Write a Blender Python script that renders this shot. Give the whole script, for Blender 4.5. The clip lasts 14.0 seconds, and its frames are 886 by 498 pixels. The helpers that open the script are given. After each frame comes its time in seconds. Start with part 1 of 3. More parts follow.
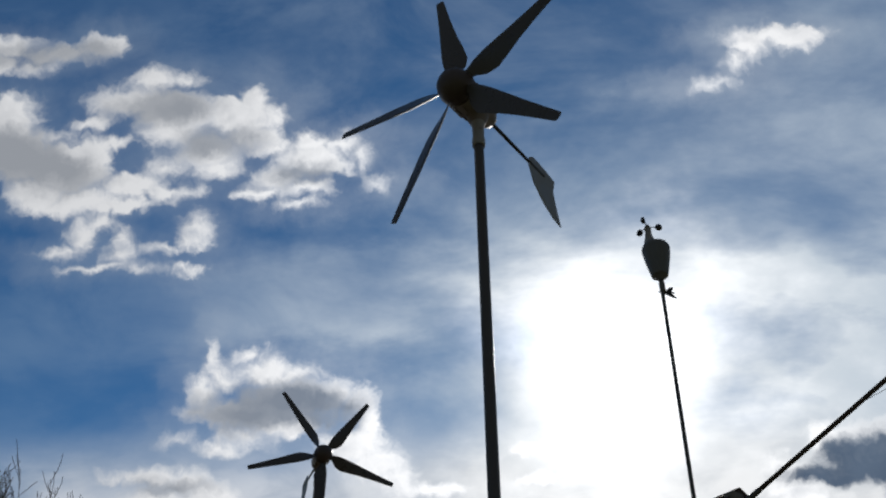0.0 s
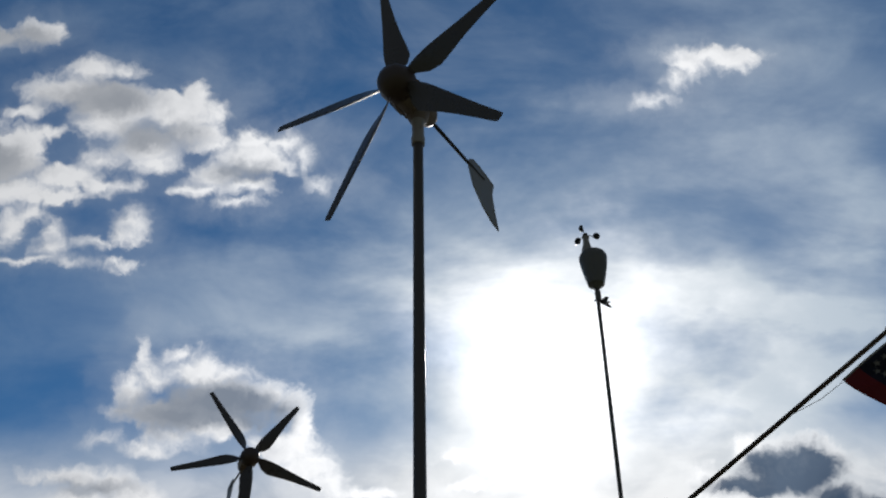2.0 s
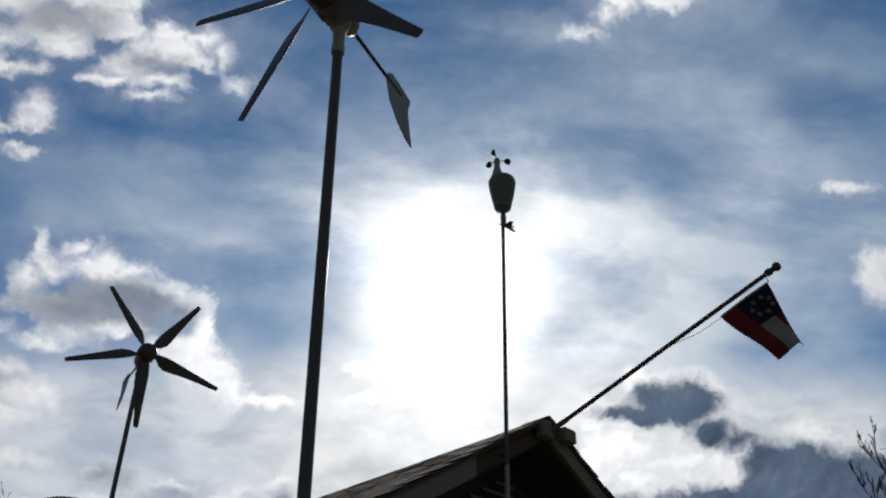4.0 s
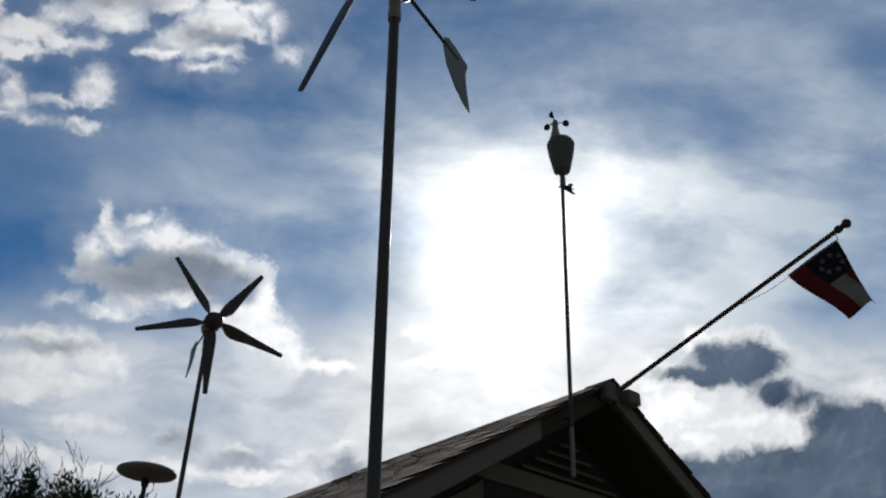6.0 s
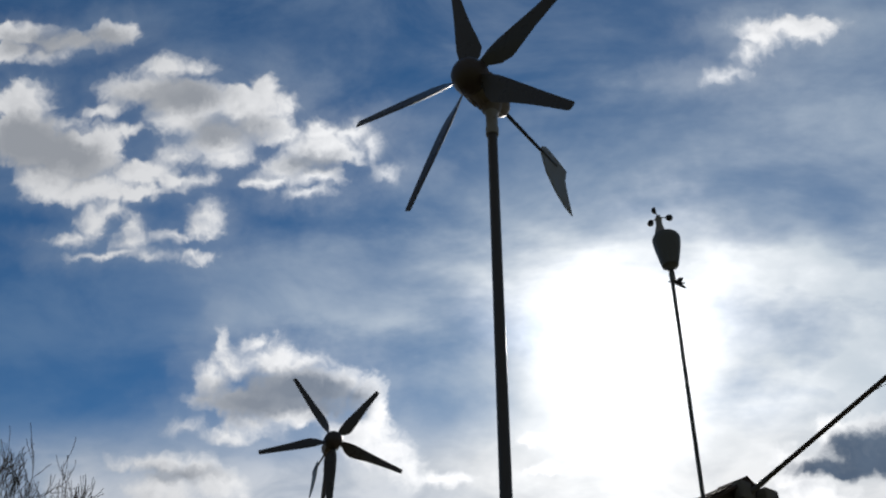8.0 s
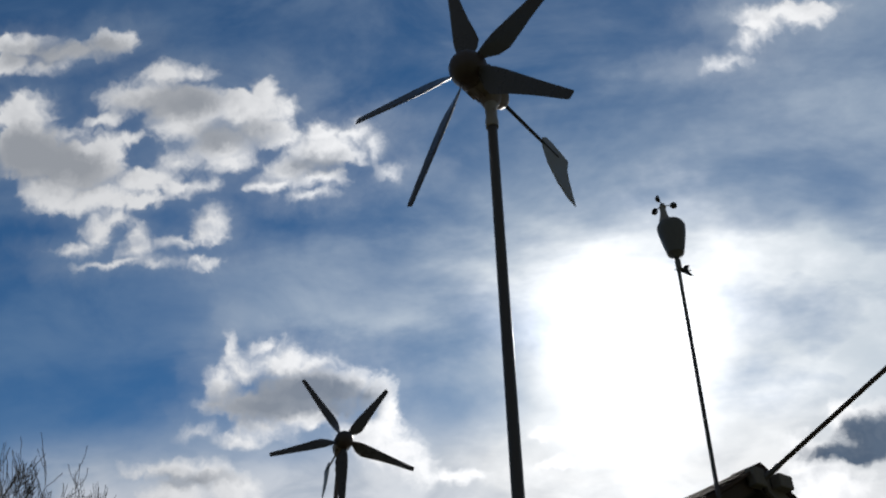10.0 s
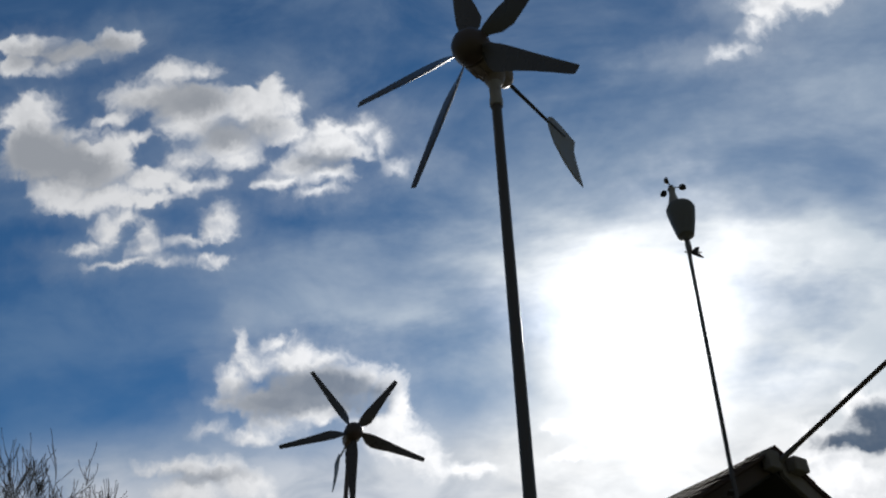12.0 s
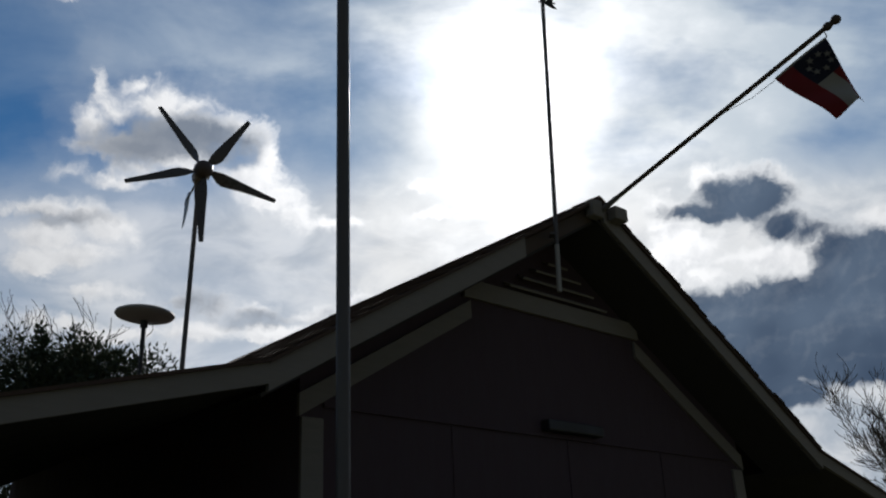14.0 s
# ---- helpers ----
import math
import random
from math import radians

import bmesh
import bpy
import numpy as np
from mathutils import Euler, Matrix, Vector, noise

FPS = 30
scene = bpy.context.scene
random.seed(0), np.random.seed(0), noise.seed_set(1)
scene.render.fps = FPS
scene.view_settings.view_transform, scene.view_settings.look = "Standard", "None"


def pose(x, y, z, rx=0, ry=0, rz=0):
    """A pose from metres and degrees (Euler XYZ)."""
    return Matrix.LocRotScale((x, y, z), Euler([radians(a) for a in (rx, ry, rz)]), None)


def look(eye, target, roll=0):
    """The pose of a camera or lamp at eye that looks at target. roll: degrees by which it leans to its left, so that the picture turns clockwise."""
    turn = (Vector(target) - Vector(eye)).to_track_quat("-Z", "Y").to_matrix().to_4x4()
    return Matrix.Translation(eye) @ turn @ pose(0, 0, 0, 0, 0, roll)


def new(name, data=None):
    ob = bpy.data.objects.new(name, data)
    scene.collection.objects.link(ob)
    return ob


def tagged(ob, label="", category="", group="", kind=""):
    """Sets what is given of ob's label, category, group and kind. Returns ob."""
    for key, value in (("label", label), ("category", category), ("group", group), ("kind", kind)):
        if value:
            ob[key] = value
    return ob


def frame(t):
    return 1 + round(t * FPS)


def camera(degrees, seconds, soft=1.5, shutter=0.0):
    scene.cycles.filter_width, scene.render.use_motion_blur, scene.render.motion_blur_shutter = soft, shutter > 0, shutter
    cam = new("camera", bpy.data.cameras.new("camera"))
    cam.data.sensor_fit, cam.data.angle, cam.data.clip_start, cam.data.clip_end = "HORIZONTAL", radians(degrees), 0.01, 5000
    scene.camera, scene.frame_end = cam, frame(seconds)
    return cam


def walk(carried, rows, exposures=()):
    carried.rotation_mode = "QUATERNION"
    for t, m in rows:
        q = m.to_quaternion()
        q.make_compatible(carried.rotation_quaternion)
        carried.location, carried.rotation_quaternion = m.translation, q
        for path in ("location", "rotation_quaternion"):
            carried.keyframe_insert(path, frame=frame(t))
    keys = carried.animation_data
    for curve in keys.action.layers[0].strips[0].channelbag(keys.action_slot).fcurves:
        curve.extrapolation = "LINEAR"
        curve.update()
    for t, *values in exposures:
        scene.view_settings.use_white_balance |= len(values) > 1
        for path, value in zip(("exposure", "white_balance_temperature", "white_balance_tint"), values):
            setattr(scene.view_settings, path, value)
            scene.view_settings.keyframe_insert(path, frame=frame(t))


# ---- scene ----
cam = camera(52.74, 14.0, soft=2.15)
PATH = [
    (0.0, pose(-0.020, -0.115, 1.531, 129.04, 0.32, 6.50)),
    (0.5, pose(-0.016, -0.106, 1.550, 129.03, 0.47, 6.82)),
    (1.0, pose(-0.016, -0.084, 1.558, 128.93, 0.55, 6.49)),
    (1.5, pose(-0.008, -0.035, 1.582, 129.13, 0.99, 5.29)),
    (2.0, pose(-0.004, 0.003, 1.593, 129.31, 1.21, 2.23)),
    (2.5, pose(-0.003, 0.038, 1.566, 125.34, 0.61, -2.24)),
    (5.0, pose(0.046, -0.149, 1.492, 123.23, 0.66, -5.26)),
    (5.5, pose(0.040, -0.128, 1.497, 122.26, 0.77, -4.60)),
    (6.0, pose(-0.004, -0.086, 1.508, 121.64, -0.18, -1.36)),
    (6.5, pose(-0.042, -0.105, 1.521, 123.91, -0.74, 1.98)),
    (7.0, pose(-0.038, -0.118, 1.508, 126.10, -1.06, 4.58)),
    (7.5, pose(-0.046, -0.144, 1.484, 127.59, -0.93, 5.98)),
    (8.0, pose(-0.039, -0.158, 1.479, 128.40, -0.43, 6.64)),
    (10.5, pose(-0.034, -0.095, 1.486, 128.17, 0.99, 8.30)),
    (11.0, pose(-0.040, -0.062, 1.485, 128.10, 1.08, 8.53)),
    (11.5, pose(-0.052, -0.035, 1.485, 127.99, 1.30, 8.82)),
    (12.0, pose(-0.034, -0.001, 1.489, 127.88, 1.27, 9.09)),
    (12.5, pose(-0.036, 0.032, 1.489, 127.92, 1.33, 9.19)),
    (13.0, pose(-0.021, 0.079, 1.485, 126.13, 1.08, 9.18)),
    (13.5, pose(0.028, 0.192, 1.441, 120.02, 0.98, 6.70)),
    (14.0, pose(0.180, 0.094, 1.364, 112.17, 2.42, 0.35)),
]
walk(cam, PATH)

# ---- sky and sun ----
SUN_AZ, SUN_EL = 6.0, 32.4
SKY_DIR = pose(0, 0, 0, 122, 0, 3).to_3x3()  # the middle of the part of the sky that is seen


class Graph:
    """Short writing of shader nodes."""

    def __init__(self, tree):
        self.tree = tree

    def put(self, sock, value):
        if isinstance(value, (int, float)):
            sock.default_value = value
        elif isinstance(value, (tuple, list, Vector)):
            sock.default_value = (*value, 1) if len(sock.default_value) == 4 and len(value) == 3 else tuple(value)
        else:
            self.tree.links.new(value, sock)

    def math(self, op, a, b=0.0, c=0.0, clamp=False):
        n = self.tree.nodes.new("ShaderNodeMath")
        n.operation, n.use_clamp = op, clamp
        for i, v in enumerate((a, b, c)):
            self.put(n.inputs[i], v)
        return n.outputs[0]

    def vec(self, op, a, b=(0, 0, 0), c=(0, 0, 0), scale=1.0):
        n = self.tree.nodes.new("ShaderNodeVectorMath")
        n.operation = op
        self.put(n.inputs[0], a)
        self.put(n.inputs[1], b)
        self.put(n.inputs[2], c)
        self.put(n.inputs[3], scale)
        return n.outputs[1] if op in ("LENGTH", "DOT_PRODUCT", "DISTANCE") else n.outputs[0]

    def noise(self, v, scale, detail=4.0, rough=0.5, out=0, distort=0.0):
        n = self.tree.nodes.new("ShaderNodeTexNoise")
        self.put(n.inputs["Vector"], v)
        for key, val in (("Scale", scale), ("Detail", detail), ("Roughness", rough), ("Distortion", distort)):
            n.inputs[key].default_value = val
        return n.outputs[out]

    def range(self, v, a, b, c=0.0, d=1.0, smooth=True):
        n = self.tree.nodes.new("ShaderNodeMapRange")
        n.interpolation_type = "SMOOTHSTEP" if smooth else "LINEAR"
        for i, val in enumerate((v, a, b, c, d)):
            self.put(n.inputs[i], val)
        return n.outputs[0]

    def mix(self, fac, a, b, kind="MIX"):
        n = self.tree.nodes.new("ShaderNodeMix")
        n.data_type, n.blend_type = "RGBA", kind
        self.put(n.inputs[0], fac)
        self.put(n.inputs[6], a)
        self.put(n.inputs[7], b)
        return n.outputs[2]


# clouds: puffs of (right, up, half width, half height) on the sky, in units of its distance
CLOUD_LEFT = [(-0.492, 0.375, 0.041, 0.014), (-0.543, 0.39, 0.032, 0.01), (-0.441, 0.383, 0.027, 0.012), (-0.512, 0.362, 0.027, 0.008), (-0.563, 0.37, 0.028, 0.008), (-0.544, 0.303, 0.033, 0.029), (-0.536, 0.258, 0.047, 0.038), (-0.481, 0.237, 0.048, 0.031), (-0.451, 0.243, 0.023, 0.024), (-0.466, 0.2, 0.043, 0.016), (-0.423, 0.191, 0.037, 0.007), (-0.517, 0.211, 0.039, 0.02), (-0.502, 0.278, 0.022, 0.006), (-0.4, 0.215, 0.035, 0.012), (-0.364, 0.234, 0.021, 0.01), (-0.366, 0.204, 0.017, 0.007), (-0.459, 0.154, 0.013, 0.016), (-0.44, 0.17, 0.011, 0.008), (-0.482, 0.14, 0.017, 0.004), (-0.417, 0.131, 0.015, 0.009), (-0.441, 0.119, 0.031, 0.004), (-0.395, 0.115, 0.016, 0.004), (-0.415, 0.151, 0.007, 0.009)]
CLOUD_UPPER = [(-0.379, 0.338, 0.026, 0.014), (-0.343, 0.337, 0.017, 0.006), (-0.405, 0.312, 0.042, 0.017), (-0.341, 0.297, 0.055, 0.023), (-0.288, 0.288, 0.035, 0.02), (-0.256, 0.3, 0.012, 0.015), (-0.236, 0.287, 0.012, 0.008), (-0.311, 0.254, 0.038, 0.023), (-0.348, 0.277, 0.036, 0.02), (-0.301, 0.232, 0.026, 0.009), (-0.271, 0.265, 0.033, 0.012), (-0.452, 0.29, 0.023, 0.005), (-0.418, 0.265, 0.023, 0.005), (-0.192, 0.257, 0.02, 0.008), (-0.155, 0.253, 0.02, 0.01), (-0.195, 0.235, 0.034, 0.016), (-0.228, 0.215, 0.031, 0.016), (-0.202, 0.201, 0.025, 0.008), (-0.133, 0.234, 0.009, 0.014), (-0.113, 0.208, 0.009, 0.004), (-0.248, 0.2, 0.024, 0.006), (-0.235, 0.252, 0.011, 0.005), (-0.208, 0.182, 0.017, 0.004)]
CLOUD_WISPS = [(-0.169, 0.225, 0.025, 0.009), (-0.329, 0.167, 0.011, 0.009), (-0.365, 0.139, 0.017, 0.004), (-0.338, 0.149, 0.012, 0.007), (-0.319, 0.158, 0.007, 0.007), (-0.36, 0.207, 0.033, 0.004), (-0.339, 0.115, 0.013, 0.004), (0.314, 0.344, 0.019, 0.017), (0.296, 0.325, 0.011, 0.013), (0.365, 0.35, 0.022, 0.009), (0.266, 0.301, 0.014, 0.004), (0.343, 0.355, 0.037, 0.007), (0.656, 0.044, 0.035, 0.033), (0.61, 0.146, 0.032, 0.006)]
CLOUD_MIDDLE = [(-0.305, 0.012, 0.005, 0.012), (-0.299, -0.011, 0.021, 0.015), (-0.32, -0.028, 0.017, 0.015), (-0.328, -0.047, 0.013, 0.004), (-0.27, 0.015, 0.011, 0.005), (-0.245, -0.005, 0.033, 0.012), (-0.214, -0.011, 0.027, 0.012), (-0.176, -0.028, 0.026, 0.015), (-0.151, -0.042, 0.021, 0.016), (-0.135, -0.066, 0.012, 0.025), (-0.219, -0.035, 0.064, 0.021), (-0.267, -0.05, 0.056, 0.019), (-0.236, -0.061, 0.052, 0.015), (-0.155, -0.089, 0.032, 0.018), (-0.129, -0.114, 0.026, 0.015), (-0.102, -0.136, 0.022, 0.014), (-0.072, -0.144, 0.023, 0.006), (-0.346, -0.077, 0.009, 0.004), (-0.296, -0.087, 0.028, 0.006), (-0.272, -0.075, 0.022, 0.01)]
CLOUD_LOW = [(-0.379, -0.117, 0.04, 0.01), (-0.343, -0.124, 0.031, 0.012), (-0.312, -0.141, 0.025, 0.015), (-0.378, -0.147, 0.034, 0.02), (-0.341, -0.17, 0.037, 0.012), (-0.392, -0.178, 0.028, 0.015), (-0.287, -0.157, 0.006, 0.005), (-0.398, -0.246, 0.022, 0.011), (-0.368, -0.248, 0.024, 0.011), (-0.342, -0.264, 0.014, 0.012), (-0.307, -0.262, 0.021, 0.007), (-0.321, -0.211, 0.033, 0.007), (-0.23, -0.224, 0.023, 0.011), (-0.195, -0.232, 0.021, 0.01), (-0.161, -0.241, 0.023, 0.008), (-0.093, -0.249, 0.027, 0.008), (-0.038, -0.237, 0.015, 0.01), (-0.028, -0.256, 0.021, 0.013), (-0.067, -0.269, 0.034, 0.011), (-0.142, -0.265, 0.038, 0.009), (-0.21, -0.261, 0.038, 0.01), (0.047, -0.133, 0.016, 0.006), (0.026, -0.102, 0.01, 0.004)]
CLOUD_RIGHT = [(0.324, -0.148, 0.023, 0.02), (0.349, -0.179, 0.029, 0.023), (0.319, -0.193, 0.023, 0.023), (0.42, -0.195, 0.05, 0.013), (0.487, -0.194, 0.037, 0.014), (0.362, -0.099, 0.022, 0.012), (0.408, -0.093, 0.033, 0.008), (0.445, -0.105, 0.015, 0.01), (0.572, -0.147, 0.023, 0.013), (0.304, -0.128, 0.013, 0.009), (0.367, -0.212, 0.027, 0.011)]
CLOUD_BANK = [(0.408, -0.121, 0.035, 0.018), (0.433, -0.116, 0.015, 0.01), (0.455, -0.156, 0.018, 0.009), (0.367, -0.137, 0.023, 0.004), (0.403, -0.264, 0.068, 0.026), (0.355, -0.246, 0.018, 0.01), (0.47, -0.252, 0.069, 0.032), (0.532, -0.206, 0.034, 0.034), (0.567, -0.217, 0.048, 0.045), (0.439, -0.307, 0.062, 0.031), (0.521, -0.292, 0.084, 0.045), (0.581, -0.266, 0.07, 0.059), (0.486, -0.165, 0.009, 0.007), (0.637, -0.267, 0.084, 0.092), (0.543, -0.317, 0.077, 0.028), (0.397, -0.288, 0.048, 0.018), (0.427, -0.341, 0.049, 0.025), (0.476, -0.36, 0.035, 0.014)]
CLOUD_CORES = [(-0.243, -0.04, 0.064, 0.021), (-0.282, -0.051, 0.035, 0.016), (-0.181, -0.049, 0.031, 0.017), (-0.367, -0.128, 0.026, 0.004), (-0.222, -0.227, 0.022, 0.007), (-0.039, -0.254, 0.019, 0.011), (-0.391, -0.277, 0.03, 0.012), (-0.149, -0.248, 0.019, 0.005), (-0.535, 0.252, 0.045, 0.031), (-0.474, 0.23, 0.027, 0.016), (-0.368, 0.304, 0.044, 0.015), (-0.301, 0.262, 0.027, 0.011), (-0.492, 0.376, 0.061, 0.012), (-0.205, 0.216, 0.026, 0.008)]


def cloud_group():
    """Depth of a place of the sky inside the clouds: above 0 within them, below 0 in the clear."""
    tree = bpy.data.node_groups.new("cloud_depth", "ShaderNodeTree")
    tree.interface.new_socket("Place", in_out="INPUT", socket_type="NodeSocketVector")
    for name in ("Heaped", "Bank", "Core"):
        tree.interface.new_socket(name, in_out="OUTPUT", socket_type="NodeSocketFloat")
    g = Graph(tree)
    p = tree.nodes.new("NodeGroupInput").outputs[0]
    warp = g.vec("SUBTRACT", g.noise(p, 16.0, 2.0, 0.5, 1), (0.5, 0.5, 0.5))
    curl = g.vec("SUBTRACT", g.noise(p, 52.0, 3.0, 0.55, 1), (0.5, 0.5, 0.5))
    q = g.vec("MULTIPLY_ADD", warp, (0.03, 0.026, 0), p)
    q = g.vec("MULTIPLY_ADD", curl, (0.022, 0.022, 0), q)
    puffy = g.math("MULTIPLY_ADD", g.noise(q, 26.0, 9.0, 0.58), 0.046, -0.023)
    out = tree.nodes.new("NodeGroupOutput")
    heaps = CLOUD_LEFT + CLOUD_UPPER + CLOUD_WISPS + CLOUD_MIDDLE + CLOUD_LOW + CLOUD_RIGHT
    for k, puffs in enumerate((heaps, CLOUD_BANK, CLOUD_CORES)):
        best = -0.2
        for x, y, rx, ry in puffs:
            d = g.vec("LENGTH", g.vec("MULTIPLY_ADD", q, (1 / rx, 1 / ry, 0), (-x / rx, -y / ry, 0)))
            r = math.sqrt(rx * ry) * 0.9
            best = g.math("SMOOTH_MAX", best, g.math("MULTIPLY_ADD", d, -r, r), 0.012)
        g.put(out.inputs[k], g.math("ADD", g.math("ADD", best, (0.005, 0.012, 0.005)[k]), puffy))
    return tree


world = bpy.data.worlds.new("sky")
scene.world = world
world.use_nodes = True
g = Graph(world.node_tree)
wn = world.node_tree.nodes
ray = wn.new("ShaderNodeTexCoord").outputs["Generated"]
ray = g.vec("NORMALIZE", ray)
ax, ay, az = (SKY_DIR.col[i] for i in range(3))
depth = g.math("MAXIMUM", g.vec("DOT_PRODUCT", ray, -az), 0.15)
ahead = g.range(g.vec("DOT_PRODUCT", ray, -az), 0.45, 0.7)
comb = wn.new("ShaderNodeCombineXYZ")
g.put(comb.inputs[0], g.math("DIVIDE", g.vec("DOT_PRODUCT", ray, ax), depth))
g.put(comb.inputs[1], g.math("DIVIDE", g.vec("DOT_PRODUCT", ray, ay), depth))
place = comb.outputs[0]

sun_dir = Vector((math.sin(radians(SUN_AZ)) * math.cos(radians(SUN_EL)), math.cos(radians(SUN_AZ)) * math.cos(radians(SUN_EL)), math.sin(radians(SUN_EL))))
sun_at = Vector((sun_dir.dot(ax), sun_dir.dot(ay), 0)) / sun_dir.dot(-az)
away = g.vec("DISTANCE", place, tuple(sun_at))
offset = wn.new("ShaderNodeSeparateXYZ")
g.put(offset.inputs[0], g.vec("SUBTRACT", place, tuple(sun_at)))
skewed = wn.new("ShaderNodeCombineXYZ")
g.put(skewed.inputs[0], g.math("MULTIPLY", offset.outputs[0], g.range(offset.outputs[0], -0.08, 0.08, 1.2, 0.88)))
g.put(skewed.inputs[1], g.math("MULTIPLY", offset.outputs[1], g.range(offset.outputs[1], -0.06, 0.06, 0.86, 1.5)))
veiled = g.vec("LENGTH", skewed.outputs[0])
ragged = g.math("MULTIPLY", veiled, g.math("MULTIPLY_ADD", g.noise(g.vec("MULTIPLY", place, (1, 1.6, 1)), 5.5, 5.0, 0.55), 1.7, 0.15))

sky = wn.new("ShaderNodeTexSky")
sky.sky_type = "NISHITA"
sky.sun_disc = False
sky.sun_elevation, sky.sun_rotation = radians(SUN_EL), radians(SUN_AZ)
sky.air_density, sky.dust_density, sky.ozone_density = 1.0, 0.15, 2.0
colour = g.vec("MULTIPLY", sky.outputs[0], (0.205, 0.41, 0.56))

# thin high veil, thicker towards the sun and low down
height = g.vec("DOT_PRODUCT", place, (0, 1, 0))
streak = g.noise(g.vec("MULTIPLY", place, (1.3, 3.6, 1)), 2.6, 5.0, 0.52, 0, 0.3)
mottle = g.noise(g.vec("MULTIPLY", place, (1.0, 1.5, 1)), 7.0, 5.0, 0.55)
soft = g.math("MULTIPLY_ADD", streak, 0.7, g.math("MULTIPLY", mottle, 0.3))
near_sun = g.range(ragged, 0.44, 0.05)
right = g.range(g.vec("DOT_PRODUCT", place, (1, -0.35, 0)), -0.12, 0.35)
wavy = g.math("MULTIPLY_ADD", g.noise(g.vec("MULTIPLY", place, (1, 2, 1)), 6.0, 5.0, 0.6), 0.12, g.math("SUBTRACT", height, 0.06))
strip = g.math("MULTIPLY", g.range(wavy, 0.15, 0.09), g.range(wavy, 0.015, 0.055))
strip = g.math("MULTIPLY", strip, g.range(g.vec("DOT_PRODUCT", place, (1, 0, 0)), -0.42, -0.15))
veil = g.math("ADD", g.math("MULTIPLY", near_sun, 0.55), g.math("MULTIPLY", g.math("MULTIPLY", right, g.range(height, 0.42, 0.12, 0.45, 1.0)), 0.56))
veil = g.math("ADD", veil, g.math("MULTIPLY", strip, 0.42))
veil = g.math("MULTIPLY", g.range(soft, 0.32, 0.66, 0.25, 1.15), g.math("ADD", veil, g.range(g.noise(g.vec("MULTIPLY", place, (1.0, 1.7, 1)), 4.5, 6.0, 0.58, 0, 0.5), 0.36, 0.68, 0.0, 0.24)), clamp=True)
low = g.range(g.math("MULTIPLY_ADD", soft, 0.12, height), 0.01, -0.09)
veil = g.math("ADD", veil, g.math("MULTIPLY", low, 0.72), clamp=True)
glow_near = g.range(ragged, 0.27, 0.02)
glow_wide = g.range(away, 0.75, 0.15)
veil_colour = g.mix(glow_wide, (2.3, 3.3, 4.5), (6.0, 6.7, 7.4))
billow = g.range(g.noise(g.vec("MULTIPLY", place, (1.0, 1.9, 1)), 9.0, 6.0, 0.56, 0, 0.6), 0.34, 0.68)
low_dim = g.mix(glow_wide, (3.5, 4.1, 4.9), (5.6, 5.9, 6.3))
low_lit = g.mix(glow_wide, (6.3, 6.5, 6.8), (8.6, 8.7, 8.8))
veil_colour = g.mix(low, veil_colour, g.mix(billow, low_dim, low_lit))
veil_colour = g.mix(glow_near, veil_colour, (9.4, 9.6, 9.8))
colour = g.mix(veil, colour, veil_colour)

# heaped clouds, lit from behind: white where thin and towards the sun, grey where thick
group = cloud_group()


def thickness(at):
    n = wn.new("ShaderNodeGroup")
    n.node_tree = group
    g.put(n.inputs[0], at)
    return n.outputs[0], n.outputs[1], n.outputs[2]


toward = g.vec("NORMALIZE", g.vec("SUBTRACT", tuple(sun_at), place))
heap, bank, core = thickness(place)
heap_sun, bank_sun, _ = thickness(g.vec("MULTIPLY_ADD", toward, (0.008, 0.008, 0), place))
broad = g.math("MULTIPLY_ADD", g.noise(place, 7.0, 3.0, 0.5), 1.0, -0.5)
ragged_rim = g.range(g.noise(place, 13.0, 3.0, 0.5), 0.35, 0.65, 0.006, 0.026)
near_white = g.range(away, 0.62, 0.2)
haze = g.math("MULTIPLY", g.range(g.math("MULTIPLY_ADD", broad, 0.05, heap), -0.045, 0.02, 0.0, 0.24), ahead)
colour = g.mix(haze, colour, g.mix(near_white, (3.6, 4.1, 4.7), (8.4, 8.7, 9.0)))
cover = g.math("MULTIPLY", g.range(heap, -0.006, ragged_rim), ahead)
relief = g.math("SUBTRACT", heap, heap_sun)
thick = g.range(heap, 0.008, 0.05)
inside = g.range(core, -0.02, 0.012)
lit = g.math("MULTIPLY_ADD", g.math("MULTIPLY", relief, g.math("MULTIPLY_ADD", inside, -0.6, 1.0)), 15.0, 0.95)
lit = g.math("MULTIPLY_ADD", thick, -0.26, lit)
lit = g.math("MULTIPLY_ADD", broad, 0.45, lit)
lit = g.math("MULTIPLY_ADD", inside, -0.82, lit, clamp=True)
bright = g.mix(near_white, (6.8, 6.9, 7.1), (10.5, 10.6, 10.8))
shade = g.mix(near_white, (2.9, 3.1, 3.45), (1.75, 2.2, 2.95))
colour = g.mix(cover, colour, g.mix(lit, shade, bright))
# the heavy dark bank with its bright rims
depth_in = g.math("MULTIPLY_ADD", broad, 0.012, bank)
cover = g.math("MULTIPLY", g.range(depth_in, -0.016, 0.014), ahead)
lit = g.range(depth_in, 0.014, -0.016)
lit = g.math("MULTIPLY_ADD", g.math("SUBTRACT", bank, bank_sun), 3.0, lit, clamp=True)
dark = g.mix(g.range(broad, -0.2, 0.25), (0.5, 0.78, 1.3), (1.15, 1.6, 2.3))
colour = g.mix(cover, colour, g.mix(lit, dark, (9.2, 9.4, 9.6)))

